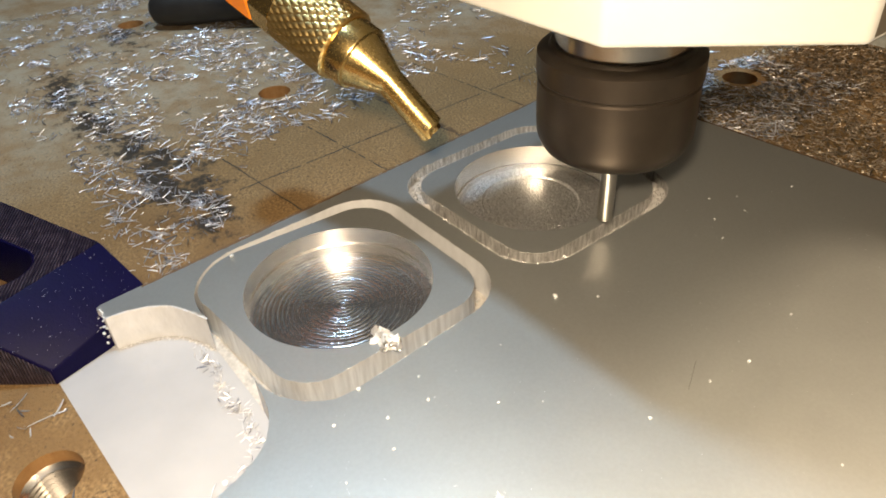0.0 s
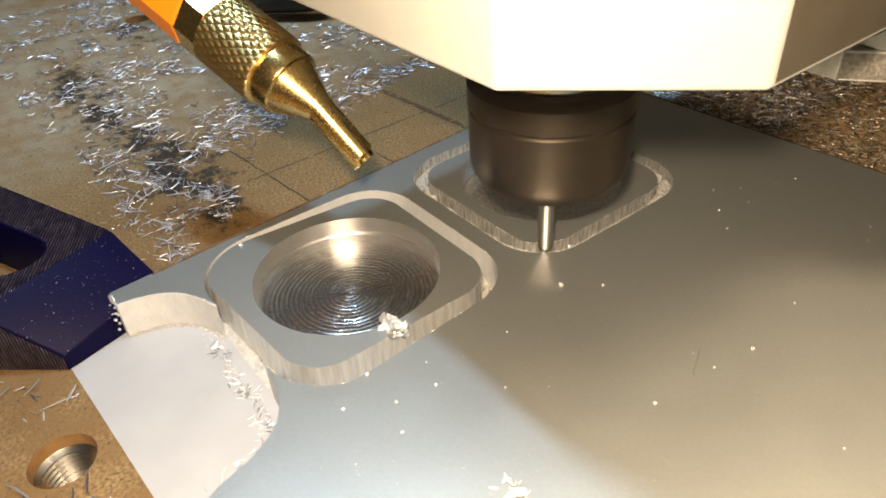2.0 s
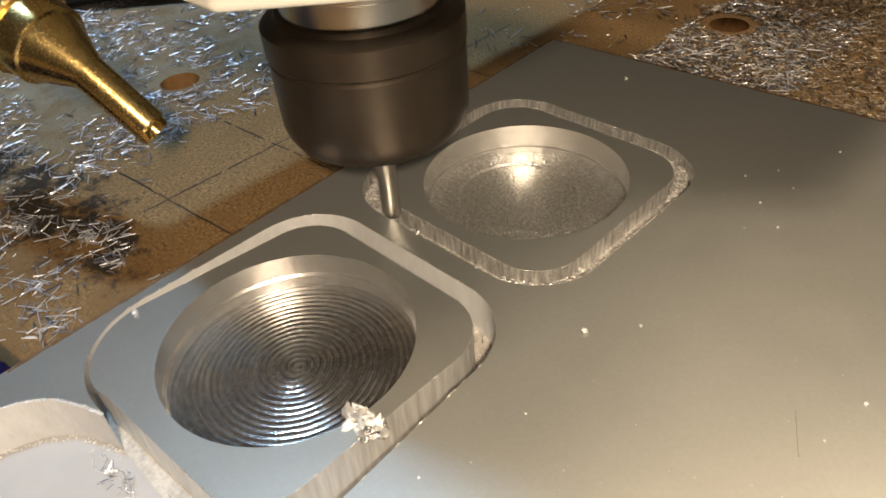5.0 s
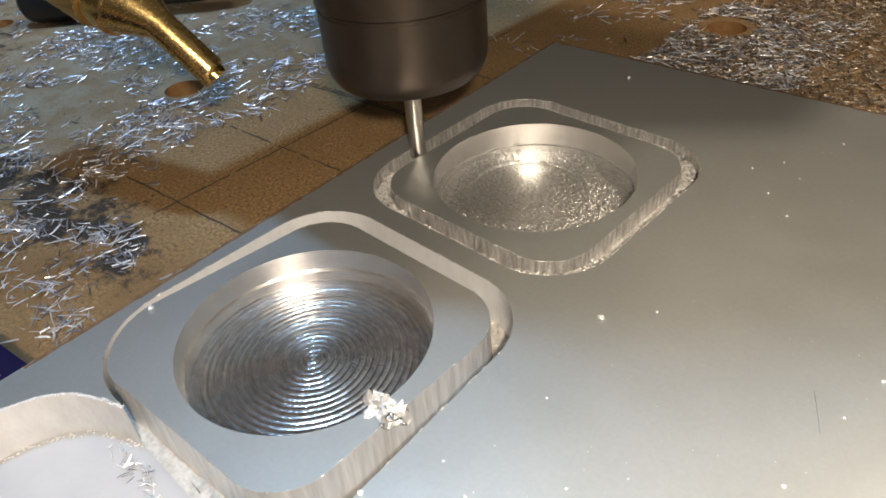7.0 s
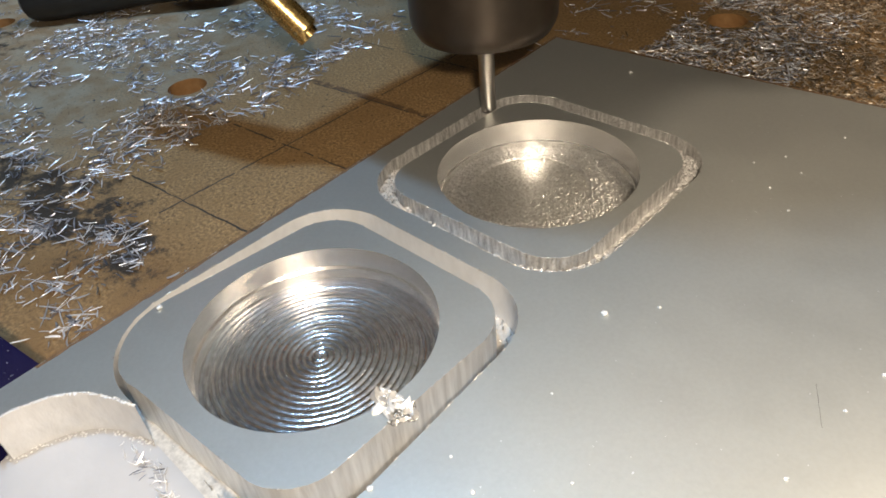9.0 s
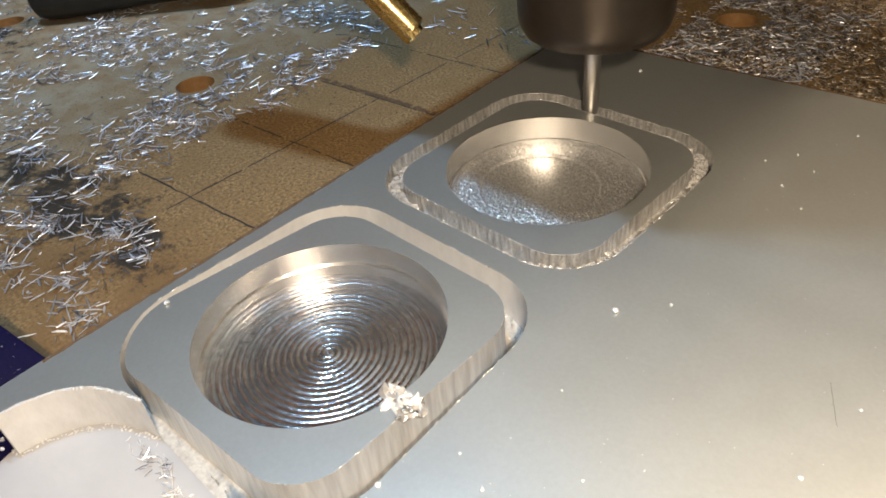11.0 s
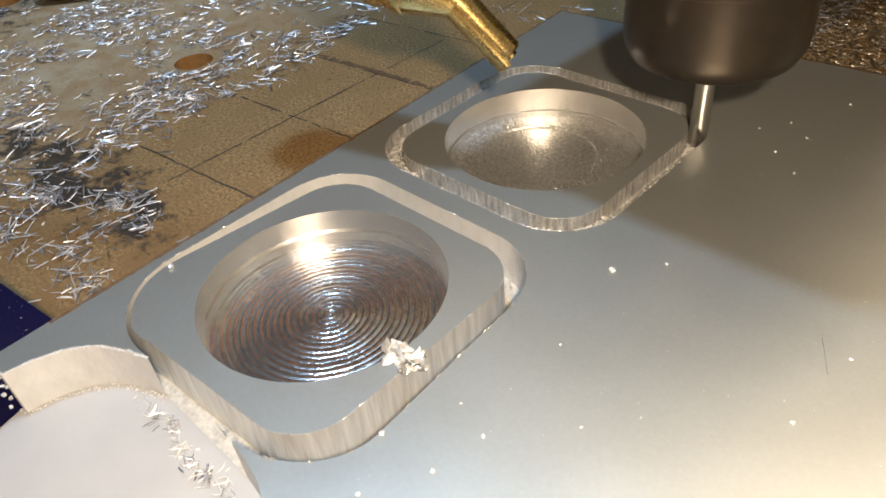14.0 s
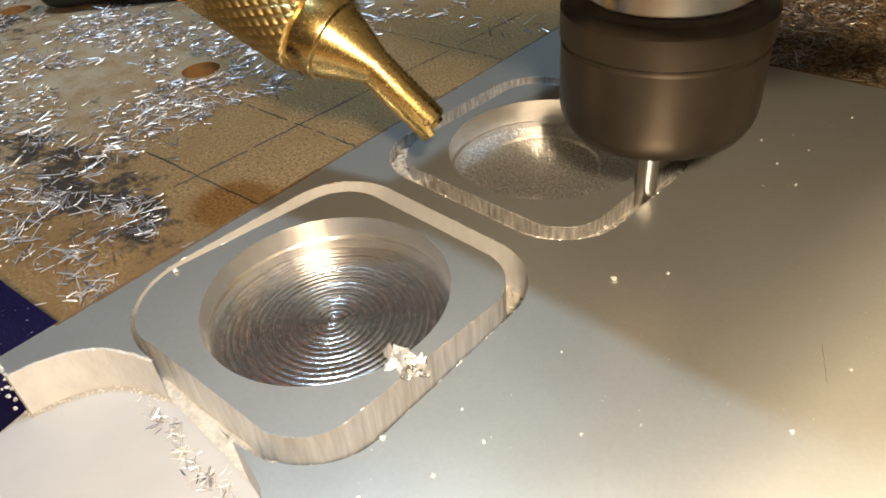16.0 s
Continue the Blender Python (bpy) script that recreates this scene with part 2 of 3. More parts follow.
BRASS = material("brass", (0.76, 0.57, 0.25), 0.24, 1.0, (0.60, 0.42, 0.16), 700, 0.3, 0.08, 2500, 0.05)
KNURL = material("knurled_brass", (0.74, 0.56, 0.26), 0.36, 1.0, (0.52, 0.35, 0.13), 900, 0.3)
ORANGE = material("orange_plastic", (0.95, 0.27, 0.012), 0.4)
BLACK = material("black_rubber", (0.012, 0.012, 0.013), 0.45, 0.0, (0.02, 0.02, 0.02), 300, 0.3, 0.2, 1500)
SANDED = material("sanded_aluminium", (0.34, 0.31, 0.27), 0.5, 0.5, (0.20, 0.18, 0.155), 1400, 0.15, 0.8, 1800)
GALV = material("cast_aluminium_block", (0.62, 0.60, 0.56), 0.45, 0.6, (0.5, 0.48, 0.45), 900, 0.3, 0.12, 6000)


# ---- mesh helpers ----
def part(name, bm, mat, parent=None, label="", smooth=True):
    me = bpy.data.meshes.new(name)
    bm.normal_update()
    bm.to_mesh(me)
    bm.free()
    for p in me.polygons:
        p.use_smooth = smooth
    if smooth:
        me.set_sharp_from_angle(angle=radians(32))
    mats = mat if isinstance(mat, (list, tuple)) else [mat]
    for one in mats:
        me.materials.append(one)
    ob = new(name, me)
    if parent:
        ob.parent = parent
    return tagged(ob, label)


def thing(name, label, category, at=(0, 0, BED), group="", kind=""):
    ob = new(name)
    ob.location = mm(*at)
    ob.empty_display_size = 0.01
    return tagged(ob, label, category, group, kind)


def circle(cx, cy, r, n=96):
    return [(cx + r * math.cos(2 * math.pi * i / n), cy + r * math.sin(2 * math.pi * i / n)) for i in range(n)]


def rounded(cx, cy, side, r, n=14, wide=0.0):
    """A rounded square; wide: how much larger the radius of its nearest left corner is."""
    r0, pts = r, []
    for k, (sx, sy) in enumerate(((1, 1), (-1, 1), (-1, -1), (1, -1))):
        r = r0 + (wide if k == 2 else 0.0)
        h = side / 2 - r
        for i in range(n + 1):
            a = math.pi / 2 * (k + i / n)
            pts.append((cx + sx * h + r * math.cos(a), cy + sy * h + r * math.sin(a)))
    return pts


def loop(bm, pts, z):
    vs = [bm.verts.new(mm(x, y, z)) for x, y in pts]
    return vs, [bm.edges.new((vs[i], vs[(i + 1) % len(vs)])) for i in range(len(vs))]


def skin(bm, a, b, mat=0):
    """Quads between two rings of equal length."""
    n = len(a)
    for i in range(n):
        f = bm.faces.new((a[i], a[(i + 1) % n], b[(i + 1) % n], b[i]))
        f.material_index = mat


def fill(bm, loops, z, mat=0):
    """A flat face bounded by the first loop, with the others as holes; returns the rings."""
    rings, edges = [], []
    for pts in loops:
        vs, es = loop(bm, pts, z)
        rings.append(vs)
        edges += es
    got = bmesh.ops.triangle_fill(bm, use_beauty=True, use_dissolve=False, edges=edges, normal=(0, 0, 1))
    for f in got["geom"]:
        if isinstance(f, bmesh.types.BMFace):
            f.material_index = mat
            if f.normal.z < 0:
                f.normal_flip()
    return rings


def lower(bm, ring, z, mat=0, grow=0.0, centre=None):
    """A wall from a ring down to z; returns the new ring."""
    out = []
    for v in ring:
        p = v.co.copy()
        if grow:
            c = mm(*centre)
            d = Vector((p.x - c.x, p.y - c.y, 0))
            p += d.normalized() * grow * 0.001
        p.z = (z - BED) * 0.001
        out.append(bm.verts.new(p))
    skin(bm, ring, out, mat)
    return out


def box(bm, x0, x1, y0, y1, z0, z1, bevel=0.4, mat=0):
    vs = [bm.verts.new(mm(x, y, z)) for z in (z0, z1) for x, y in ((x0, y0), (x1, y0), (x1, y1), (x0, y1))]
    faces = [bm.faces.new([vs[i] for i in q]) for q in ((3, 2, 1, 0), (4, 5, 6, 7), (0, 1, 5, 4), (1, 2, 6, 5), (2, 3, 7, 6), (3, 0, 4, 7))]
    for f in faces:
        f.material_index = mat
    if bevel:
        bmesh.ops.bevel(bm, geom=list({e for f in faces for e in f.edges}), offset=bevel * 0.001, segments=2, affect="EDGES", profile=0.5)


def prism(bm, pts, z0, z1, bevel=0.0):
    low = [bm.verts.new(mm(x, y, z0)) for x, y in pts]
    top = [bm.verts.new(mm(x, y, z1)) for x, y in pts]
    faces = [bm.faces.new(low[::-1]), bm.faces.new(top)]
    for i in range(len(pts)):
        j = (i + 1) % len(pts)
        faces.append(bm.faces.new((low[i], low[j], top[j], top[i])))
    if bevel:
        bmesh.ops.bevel(bm, geom=list({e for f in faces for e in f.edges}), offset=bevel * 0.001, segments=3, affect="EDGES", profile=0.5)


def lathe(bm, profile, frame_m, n=48, capped=True):
    """Rings of (radius, height) turned about the local z of frame_m, in millimetres."""
    rings = []
    for r, z in profile:
        rings.append([bm.verts.new(frame_m @ Vector((r * 0.001 * math.cos(2 * math.pi * i / n), r * 0.001 * math.sin(2 * math.pi * i / n), z * 0.001))) for i in range(n)])
    for a, b in zip(rings, rings[1:]):
        skin(bm, a, b)
    if capped:
        bm.faces.new(rings[0][::-1])
        bm.faces.new(rings[-1])
    return rings


def along(start, end):
    """A frame at start whose z points to end."""
    s, e = Vector(start) * 0.001, Vector(end) * 0.001
    return Matrix.Translation(s) @ (e - s).to_track_quat("Z", "Y").to_matrix().to_4x4()


def chip_mesh(bm, p, yaw, tilt, length, width, curl):
    """A bent sliver of metal: a thin triangular bar in three pieces."""
    d = Vector((math.cos(yaw), math.sin(yaw), 0))
    s = Vector((-d.y, d.x, 0))
    prev = None
    for i in range(4):
        u = i / 3 - 0.5
        c = p + d * length * u + s * curl * (u * u - 0.1) + Vector((0, 0, tilt * (u + 0.5) * length + 0.1))
        w = width * (1.0 if 0 < i < 3 else 0.45)
        now = [bm.verts.new(mm(*(c + s * w * 0.5))), bm.verts.new(mm(*(c - s * w * 0.5))), bm.verts.new(mm(*(c + Vector((0, 0, 0.45 * width)))))]
        if prev:
            for j in range(3):
                bm.faces.new((prev[j], prev[(j + 1) % 3], now[(j + 1) % 3], now[j]))
        prev = now


# ---- bed ----
def build_bed():
    bed = tagged(new("wasteboard"), "tan fibreboard machine bed with pencil grid and grime", "machine bed", kind="structure")
    holes = [(2.2, -56.8, 5.4), (-108.7, 40.6, 5.2), (-11.5, 152.4, 5.2), (-216.0, 29.0, 5.2)]
    bm = bmesh.new()
    rings = fill(bm, [[(-520, -260), (420, -260), (420, 640), (-520, 640)]] + [circle(x, y, r, 40) for x, y, r in holes], BED, 0)
    for ring, (x, y, r) in zip(rings[1:], holes):
        low = lower(bm, ring, BED - 17, 1)
        bm.faces.new(low).material_index = 1
    low = lower(bm, rings[0], BED - 18, 0)
    part("board", bm, [BOARD, BORE], bed)
    # threaded insert in the nearest bore
    bm = bmesh.new()
    prof = [(5.35, -2.6), (5.1, -2.8)]
    for i in range(9):
        prof += [(4.3, -3.3 - i * 1.15), (5.1, -3.9 - i * 1.15)]
    lathe(bm, prof, Matrix.Translation(mm(2.2, -56.8, BED)), 40, False)
    part("threaded_insert", bm, STEEL, bed, "worn steel threaded insert")
    return bed


def strip(bm, a, b, width, z, wobble=0.12, step=1.5, gaps=0.07):
    """A hand-drawn line on the bed."""
    a, b = Vector(a), Vector(b)
    n = max(2, int((b - a).length / step))
    d = (b - a).normalized()
    side = Vector((-d.y, d.x))
    last = None
    for i in range(n + 1):
        p = a.lerp(b, i / n) + side * random.uniform(-wobble, wobble)
        w = width * random.uniform(0.5, 1.1) / 2
        now = [bm.verts.new(mm(*(p + side * s * w), z)) for s in (1, -1)]
        if last and random.random() >= gaps:
            bm.faces.new((last[0], last[1], now[1], now[0]))
        last = now


def build_pencil(bed):
    for a, b in (((-59.0, 5), (-60.6, 120)), ((-100, 34.5), (-28, 39.6)), ((-78, 8.6), (-30, 13.2)), ((-100, 60.2), (-34, 65.6)), ((-96, 87.0), (-34, 92))):
        bm = bmesh.new()
        strip(bm, a, b, 0.5, BED + 0.03)
        part("pencil_line", bm, PENCIL, bed, smooth=False)
    bm = bmesh.new()
    strip(bm, (-84, 62.6), (-37, 66.0), 1.9, BED + 0.02, 0.25, 0.8)
    part("burnt_line", bm, BURNTSHADE, bed, "dark burnt streak", smooth=False)


bed = build_bed()
build_pencil(bed)


# ---- plate ----
def edge_left(y):
    return -27.16 - TILT * y


def edge_far(x):
    return 105.5 + TILT * x


def edge_near(x):
    return -48.4 + TILT * x


def smooth_line(pts, n=6):
    """A Catmull-Rom curve through the points."""
    out = []
    for i in range(len(pts) - 1):
        a, b, c, d = (Vector(pts[max(0, min(len(pts) - 1, i + k))]) for k in (-1, 0, 1, 2))
        for k in range(n):
            t = k / n
            p = 0.5 * (2 * b + (c - a) * t + (2 * a - 5 * b + 4 * c - d) * t * t + (3 * b - a - 3 * c + d) * t ** 3)
            out.append((p.x, p.y))
    return out + [tuple(pts[-1])]


def ease(u):
    u = max(0.0, min(1.0, u))
    return u * u * (3 - 2 * u)


def outer_ring(k, n=14):
    """The groove's outer side; the first one is cut wider along its right side."""
    return [(x + (1.5 * ease((9 - y) / 14) * ease((x - 12) / 9) * ease((y + 27) / 12) if k == 0 else 0.0), y) for x, y in rounded(0, PITCH * k, SIDE, CORNER, n, (2.6, 0.0)[k])]


def inner_ring(k, n=14):
    """The part's outline inside its groove; the first part's groove closes up towards its near left corner."""
    a = rounded(0, PITCH * k, SIDE - 2 * CUT, CORNER - CUT, n, (2.6, 0.0)[k])
    if k:
        return a
    out = []
    for (x, y), (u, v) in zip(a, rounded(0, 0, SIDE, CORNER, n, 2.6)):
        w = 0.80 * ease((4 - y) / 20) * ease((-3 - x) / 12)
        out.append((x + (u - x) * w, y + (v - y) * w))
    return out


def build_plate():
    plate = thing("aluminium_plate", "brushed aluminium plate with milled pockets and grooves", "metal plate")
    bm = bmesh.new()
    # outline with the open bay of the first, removed part
    bay_right = [(33.0, edge_near(33.0)), (30.2, -40.0), (28.6, -34.0), (25.6, -28.8), (21.0, -25.7), (16.5, -24.6)]
    bay = [(-7.2, -SIDE / 2), (-10.5, -25.2), (-14.8, -27.4), (-17.8, -30.6), (-19.6, -34.8), (-20.2, -38.5)]
    bay_fine = smooth_line(bay)
    bay_right = smooth_line(bay_right)
    for k in range(5):
        bay_fine.append((-20.2 - 4.4 * k / 4 + random.uniform(-0.4, 0.4), -38.5 + random.uniform(-0.5, 0.5)))
    outline = [(260, edge_near(260)), (260, edge_far(260)), (edge_left(104), edge_far(edge_left(104))), (edge_left(-38.0), -38.0)]
    ring0 = outer_ring(0)
    outline += bay_fine[::-1] + ring0[:45][::-1] + ring0[45:][::-1]
    outline += bay_right[::-1]
    rings = fill(bm, [outline, rounded(0, PITCH, SIDE, CORNER)], 0, 0)
    lower(bm, rings[0], BED + 0.15, 3)
    depth = (-7.7, -3.4)
    for k in (0, 1):
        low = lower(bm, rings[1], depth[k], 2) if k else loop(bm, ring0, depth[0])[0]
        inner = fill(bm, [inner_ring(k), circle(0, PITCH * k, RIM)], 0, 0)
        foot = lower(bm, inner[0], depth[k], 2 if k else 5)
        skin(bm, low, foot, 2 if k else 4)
        c = (0, PITCH * k)
        if k == 0:
            a = lower(bm, inner[1], -3.7, 1)
            b = lower(bm, a, -4.1, 1, -0.35, c)
            d = lower(bm, b, -5.9, 1, -0.1, c)
        else:
            a = lower(bm, inner[1], -4.6, 1)
            b = lower(bm, a, -4.75, 1, -0.35, c)
            d = lower(bm, b, -5.8, 1, -0.1, c)
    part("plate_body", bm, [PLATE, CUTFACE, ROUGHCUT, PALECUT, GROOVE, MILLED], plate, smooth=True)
    for k in (0, 1):
        bm = bmesh.new()
        n, rings = (360, []) if k == 0 else (400, [])
        for r in np.linspace(RIM, 0.12, 210 if k == 0 else 140):
            ring = []
            for i in range(n):
                a = 2 * math.pi * i / n
                x, y = r * math.cos(a), r * math.sin(a)
                if k == 0:
                    turn = r / 0.98 + i / n + 0.10 * noise.noise(Vector((x * 0.25, y * 0.25, 2.0)))
                    z = -5.95 + (0.098 + 0.02 * math.sin(r * 1.7)) * (abs(math.sin(math.pi * turn)) - 0.6)
                    z += 0.004 * math.sin(64 * a + 3.0 * r) * min(1.0, r / 8)
                    z += 0.016 * noise.noise(Vector((x * 1.9, y * 1.9, 5.0)))
                else:
                    wave = math.hypot(x - 3.0, y + 1.5)
                    z = -5.8 - 0.5 * min(1.0, max(0.0, (11.4 - math.hypot(x + 2.5, y - 1.2)) / 0.3)) + 0.016 * math.sin(2 * math.pi * (wave / 1.6))
                    z += (0.15 if math.hypot(x + 2.5, y - 1.2) < 11.2 else 0.20) * noise.noise(Vector((x * 2.7, y * 2.8, 9.0))) + 0.03 * noise.noise(Vector((x * 0.6, y * 0.6, 1.0)))
                ring.append(bm.verts.new(mm(x, PITCH * k + y, z)))
            rings.append(ring)
        for a, b in zip(rings, rings[1:]):
            skin(bm, a, b)
        bm.faces.new(rings[-1])
        if k:
            for f in bm.faces:
                c = f.calc_center_median() * 1000
                f.material_index = 1 if math.hypot(c.x + 2.5, c.y - PITCH - 1.2) < 11.2 else 0
        bmesh.ops.recalc_face_normals(bm, faces=bm.faces)
        part("pocket_floor", bm, FLOORCUT if k == 0 else [STIPPLE, DIMPLE], plate, "concentric tool marks" if k == 0 else "stippled chatter marks")
    return plate


plate = build_plate()


# ---- white film under the plate ----
def build_film():
    bm = bmesh.new()
    prism(bm, [(-18.5, edge_near(-18.5) - 0.4), (60, edge_near(60) - 0.4), (60, 40), (edge_left(20) + 0.5, 40), (edge_left(-30) + 0.5, -30), (-22.5, -40)], BED + 0.02, BED + 0.14)
    return tagged(part("white_film", bm, SHEET), "white adhesive film lying under the cut plate", "film")


build_film()


# ---- clamp ----
def build_clamp():
    clamp = thing("clamp", "dark blue printed plastic edge clamp with a slot", "clamp", (-40, -45, BED))
    off = clamp.location
    top, toe = 6.0, -0.6
    A, D = (-24.4, -28.9), (-18.4, -50.0)
    B, R = (-36.6, -32.6), (-26.5, -59.5)
    C, K = (-88.0, -52.0), (-78.0, -100.0)
    bm = bmesh.new()
    pts = {}

    def v(key, p, z):
        pts[key] = bm.verts.new(mm(p[0], p[1], z) - off)
    for key, p in (("A", A), ("D", D)):
        v(key + "0", p, BED)
        v(key + "1", p, toe if key == "A" else -4.7)
    slot = []
    ax = Vector((-0.93, -0.37))
    sd = Vector((0.37, -0.93))
    end = Vector((-41.0, -50.5))
    for i in range(9):
        a = math.pi * i / 8
        p = end - ax * 6.0 * math.sin(a) + sd * 6.0 * math.cos(a)
        slot.append((p.x, p.y))
    far = end + ax * 22
    for i in range(9):
        a = math.pi * i / 8
        p = far + ax * 6.0 * math.sin(a) - sd * 6.0 * math.cos(a)
        slot.append((p.x, p.y))
    edge = [B, C, K, (-46.0, -84.0), R]
    ring_top = []
    es = []
    for lp in (edge, slot):
        vs = [bm.verts.new(mm(x, y, top) - off) for x, y in lp]
        ring_top.append(vs)
        es += [bm.edges.new((vs[i], vs[(i + 1) % len(vs)])) for i in range(len(vs))]
    bmesh.ops.triangle_fill(bm, use_beauty=True, edges=es, normal=(0, 0, 1))
    low = [bm.verts.new((p.co.x, p.co.y, (BED - BED) * 0.001 - off.z)) for p in ring_top[0]]
    for i in range(4):
        bm.faces.new((ring_top[0][i], ring_top[0][i + 1], low[i + 1], low[i]))
    ls = [bm.verts.new((p.co.x, p.co.y, 0.0005 - off.z)) for p in ring_top[1]]
    skin(bm, ring_top[1], ls)
    bm.faces.new((ring_top[0][0], ring_top[0][4], pts["D1"], pts["A1"]))
    bm.faces.new((pts["A1"], pts["D1"], pts["D0"], pts["A0"]))
    bm.faces.new((ring_top[0][0], pts["A1"], pts["A0"], low[0]))
    bm.faces.new((ring_top[0][4], low[4], pts["D0"], pts["D1"]))
    bmesh.ops.recalc_face_normals(bm, faces=bm.faces)
    sharp = [e for e in bm.edges if len(e.link_faces) == 2 and e.calc_face_angle(0) > 0.3]
    bmesh.ops.bevel(bm, geom=sharp, offset=0.0005, segments=2, affect="EDGES", profile=0.5)
    bm.normal_update()
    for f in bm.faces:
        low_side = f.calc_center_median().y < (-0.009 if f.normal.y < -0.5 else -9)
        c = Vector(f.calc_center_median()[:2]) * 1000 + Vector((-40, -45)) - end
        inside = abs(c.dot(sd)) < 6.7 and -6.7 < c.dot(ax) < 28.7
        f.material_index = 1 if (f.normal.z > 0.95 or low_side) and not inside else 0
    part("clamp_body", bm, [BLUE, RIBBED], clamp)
    bm = bmesh.new()
    rng = random.Random(14)
    for _ in range(130):
        u, w = rng.random(), rng.random()
        p = Vector((*A, toe)).lerp(Vector((*D, -4.7)), u).lerp(Vector((*B, top)).lerp(Vector((*R, top)), u), w)
        chip_mesh(bm, p - Vector((-40, -45, 0)) + Vector((0, 0, -0.02)), rng.uniform(0, 6.3), 0, rng.uniform(0.12, 0.75) ** 2, rng.uniform(0.05, 0.13), 0)
    tagged(part("dust_flecks", bm, CHIP, clamp, "pale flecks of metal dust", smooth=False), kind="stuff")
    return clamp


build_clamp()


# ---- black handle on the bed ----
def build_handle():
    bm = bmesh.new()
    prof = [(0.3, 0), (3.4, 0.5), (5.6, 2.2), (6.6, 5), (6.9, 10), (6.4, 26), (6.0, 40), (6.4, 62), (5.4, 72), (2.0, 76)]
    lathe(bm, prof, along((0, 0, 7.0), (40, 42, 9.0)), 32)
    ob = part("tool_handle", bm, BLACK)
    ob.location = mm(-205, 36, BED)
    return tagged(ob, "black rubber tool handle lying on the bed", "handle")


build_handle()


# ---- spindle with collet nut, cutter and air nozzle; its origin is the cutter's axis at plate height ----
HOUSE = 49.8                                            # underside of the housing over the plate


def build_spindle():
    sp = thing("milling_spindle", "cream housed milling spindle with dark collet nut and brass air nozzle", "spindle", (22.5, 50, 0))
    o = mm(0, 0, 0)
    up = Matrix.Identity(4)

    def child(name, bm, mat, label="", smooth=True, parent=None):
        return part(name, bm, mat, parent or sp, label, smooth)
    bm = bmesh.new()
    lathe(bm, [(12.2, 17.0), (12.9, 17.0), (13.1, 17.15), (13.95, 18.7), (14.25, 19.8), (14.35, 21.4), (14.35, 29.8), (14.1, 30.1), (14.1, 30.4), (14.55, 30.8), (14.55, 34.7), (13.9, 35.3), (12.6, 35.7), (12.1, 36.4)], up, 96)
    child("collet_nut", bm, NUT, "dark brown steel collet nut")
    bm = bmesh.new()
    lathe(bm, [(11.5, 36.0), (11.5, 39.4), (11.8, 39.6), (11.8, 52)], up, 64)
    child("spindle_nose", bm, STEEL, "polished steel spindle nose")
    bm = bmesh.new()
    rings = lathe(bm, [(1.55, -0.6), (1.6, -0.4), (1.6, 18.0)], up, 24)
    child("end_mill", bm, CARBIDE, "thin carbide end mill")
    bm = bmesh.new()
    pts = [(23.5, -33.5), (44.0, -12.5), (44.0, 120), (-42, 120), (-42, -33.5)]
    low = [(x, y) for x, y in pts]
    lo = [bm.verts.new(Vector((x, y, HOUSE)) * 0.001) for x, y in low]
    hi = [bm.verts.new(Vector((x, y, 190.0)) * 0.001) for x, y in low]
    faces = [bm.faces.new(lo[::-1]), bm.faces.new(hi)] + [bm.faces.new((lo[i], lo[(i + 1) % 5], hi[(i + 1) % 5], hi[i])) for i in range(5)]
    # The right face's shade is put into its colour with a darker material.
    faces[3].material_index = 1
    bmesh.ops.bevel(bm, geom=list(bm.edges), offset=0.0008, segments=3, affect="EDGES", profile=0.5)
    child("housing", bm, [CREAM, HOUSESHADE], "cream plastic spindle housing")
    bm = bmesh.new()
    pts = [(12, 37.5), (29.5, 37.5), (62, 62), (62, 100), (12, 100)]
    lo = [bm.verts.new(Vector((x, y, 31.5)) * 0.001) for x, y in pts]
    hi = [bm.verts.new(Vector((x, y, 37.0)) * 0.001) for x, y in pts]
    faces = [bm.faces.new(lo[::-1]), bm.faces.new(hi)] + [bm.faces.new((lo[i], lo[(i + 1) % 5], hi[(i + 1) % 5], hi[i])) for i in range(5)]
    bmesh.ops.bevel(bm, geom=list(bm.edges), offset=0.0005, segments=2, affect="EDGES", profile=0.5)
    for f in bm.faces:
        f.material_index = 1 if f.normal.x > 0.4 and abs(f.normal.z) < 0.3 else 0
    child("mount_block", bm, [GALV, SANDED], "bare aluminium mounting block")
    bm = bmesh.new()
    box(bm, 23.6, 41.1, 40.3, 100, 37.2, 62, 0.5)
    for v in bm.verts:
        v.co.z -= 0.008
    child("mount_arm", bm, CREAM, "cream plastic arm on the block")
    bm = bmesh.new()
    lathe(bm, [(3.2, -0.6), (3.9, -0.4), (3.9, 2.2), (3.5, 2.7), (1.9, 2.7), (1.9, 1.2)], along((31.2, 40.3, 43.4), (31.2, 30.3, 43.4)), 32)
    child("mount_screw", bm, BLACK, "black screw head on the arm")
    # nozzle
    tip, neck = Vector((-20.6, -26.1, 20.1)), Vector((-28.2, -30.2, 29.6))
    d = Vector((-0.865, -0.256, 0.432)).normalized()
    bm = bmesh.new()
    m = along(tip, neck)
    lathe(bm, [(1.2, 3.0), (1.5, 0.0), (2.45, 0.0), (2.7, 0.35), (2.75, (neck - tip).length + 1.4)], m, 40, False)
    for v in bm.verts:
        q = m.inverted() @ v.co
        if q.z < 0.001 and q.y > 0.0004:
            v.co += m.to_3x3() @ Vector((0, 0, 0.0011))
    child("nozzle_tip", bm, BRASS, "brass nozzle tube with a notched lip")
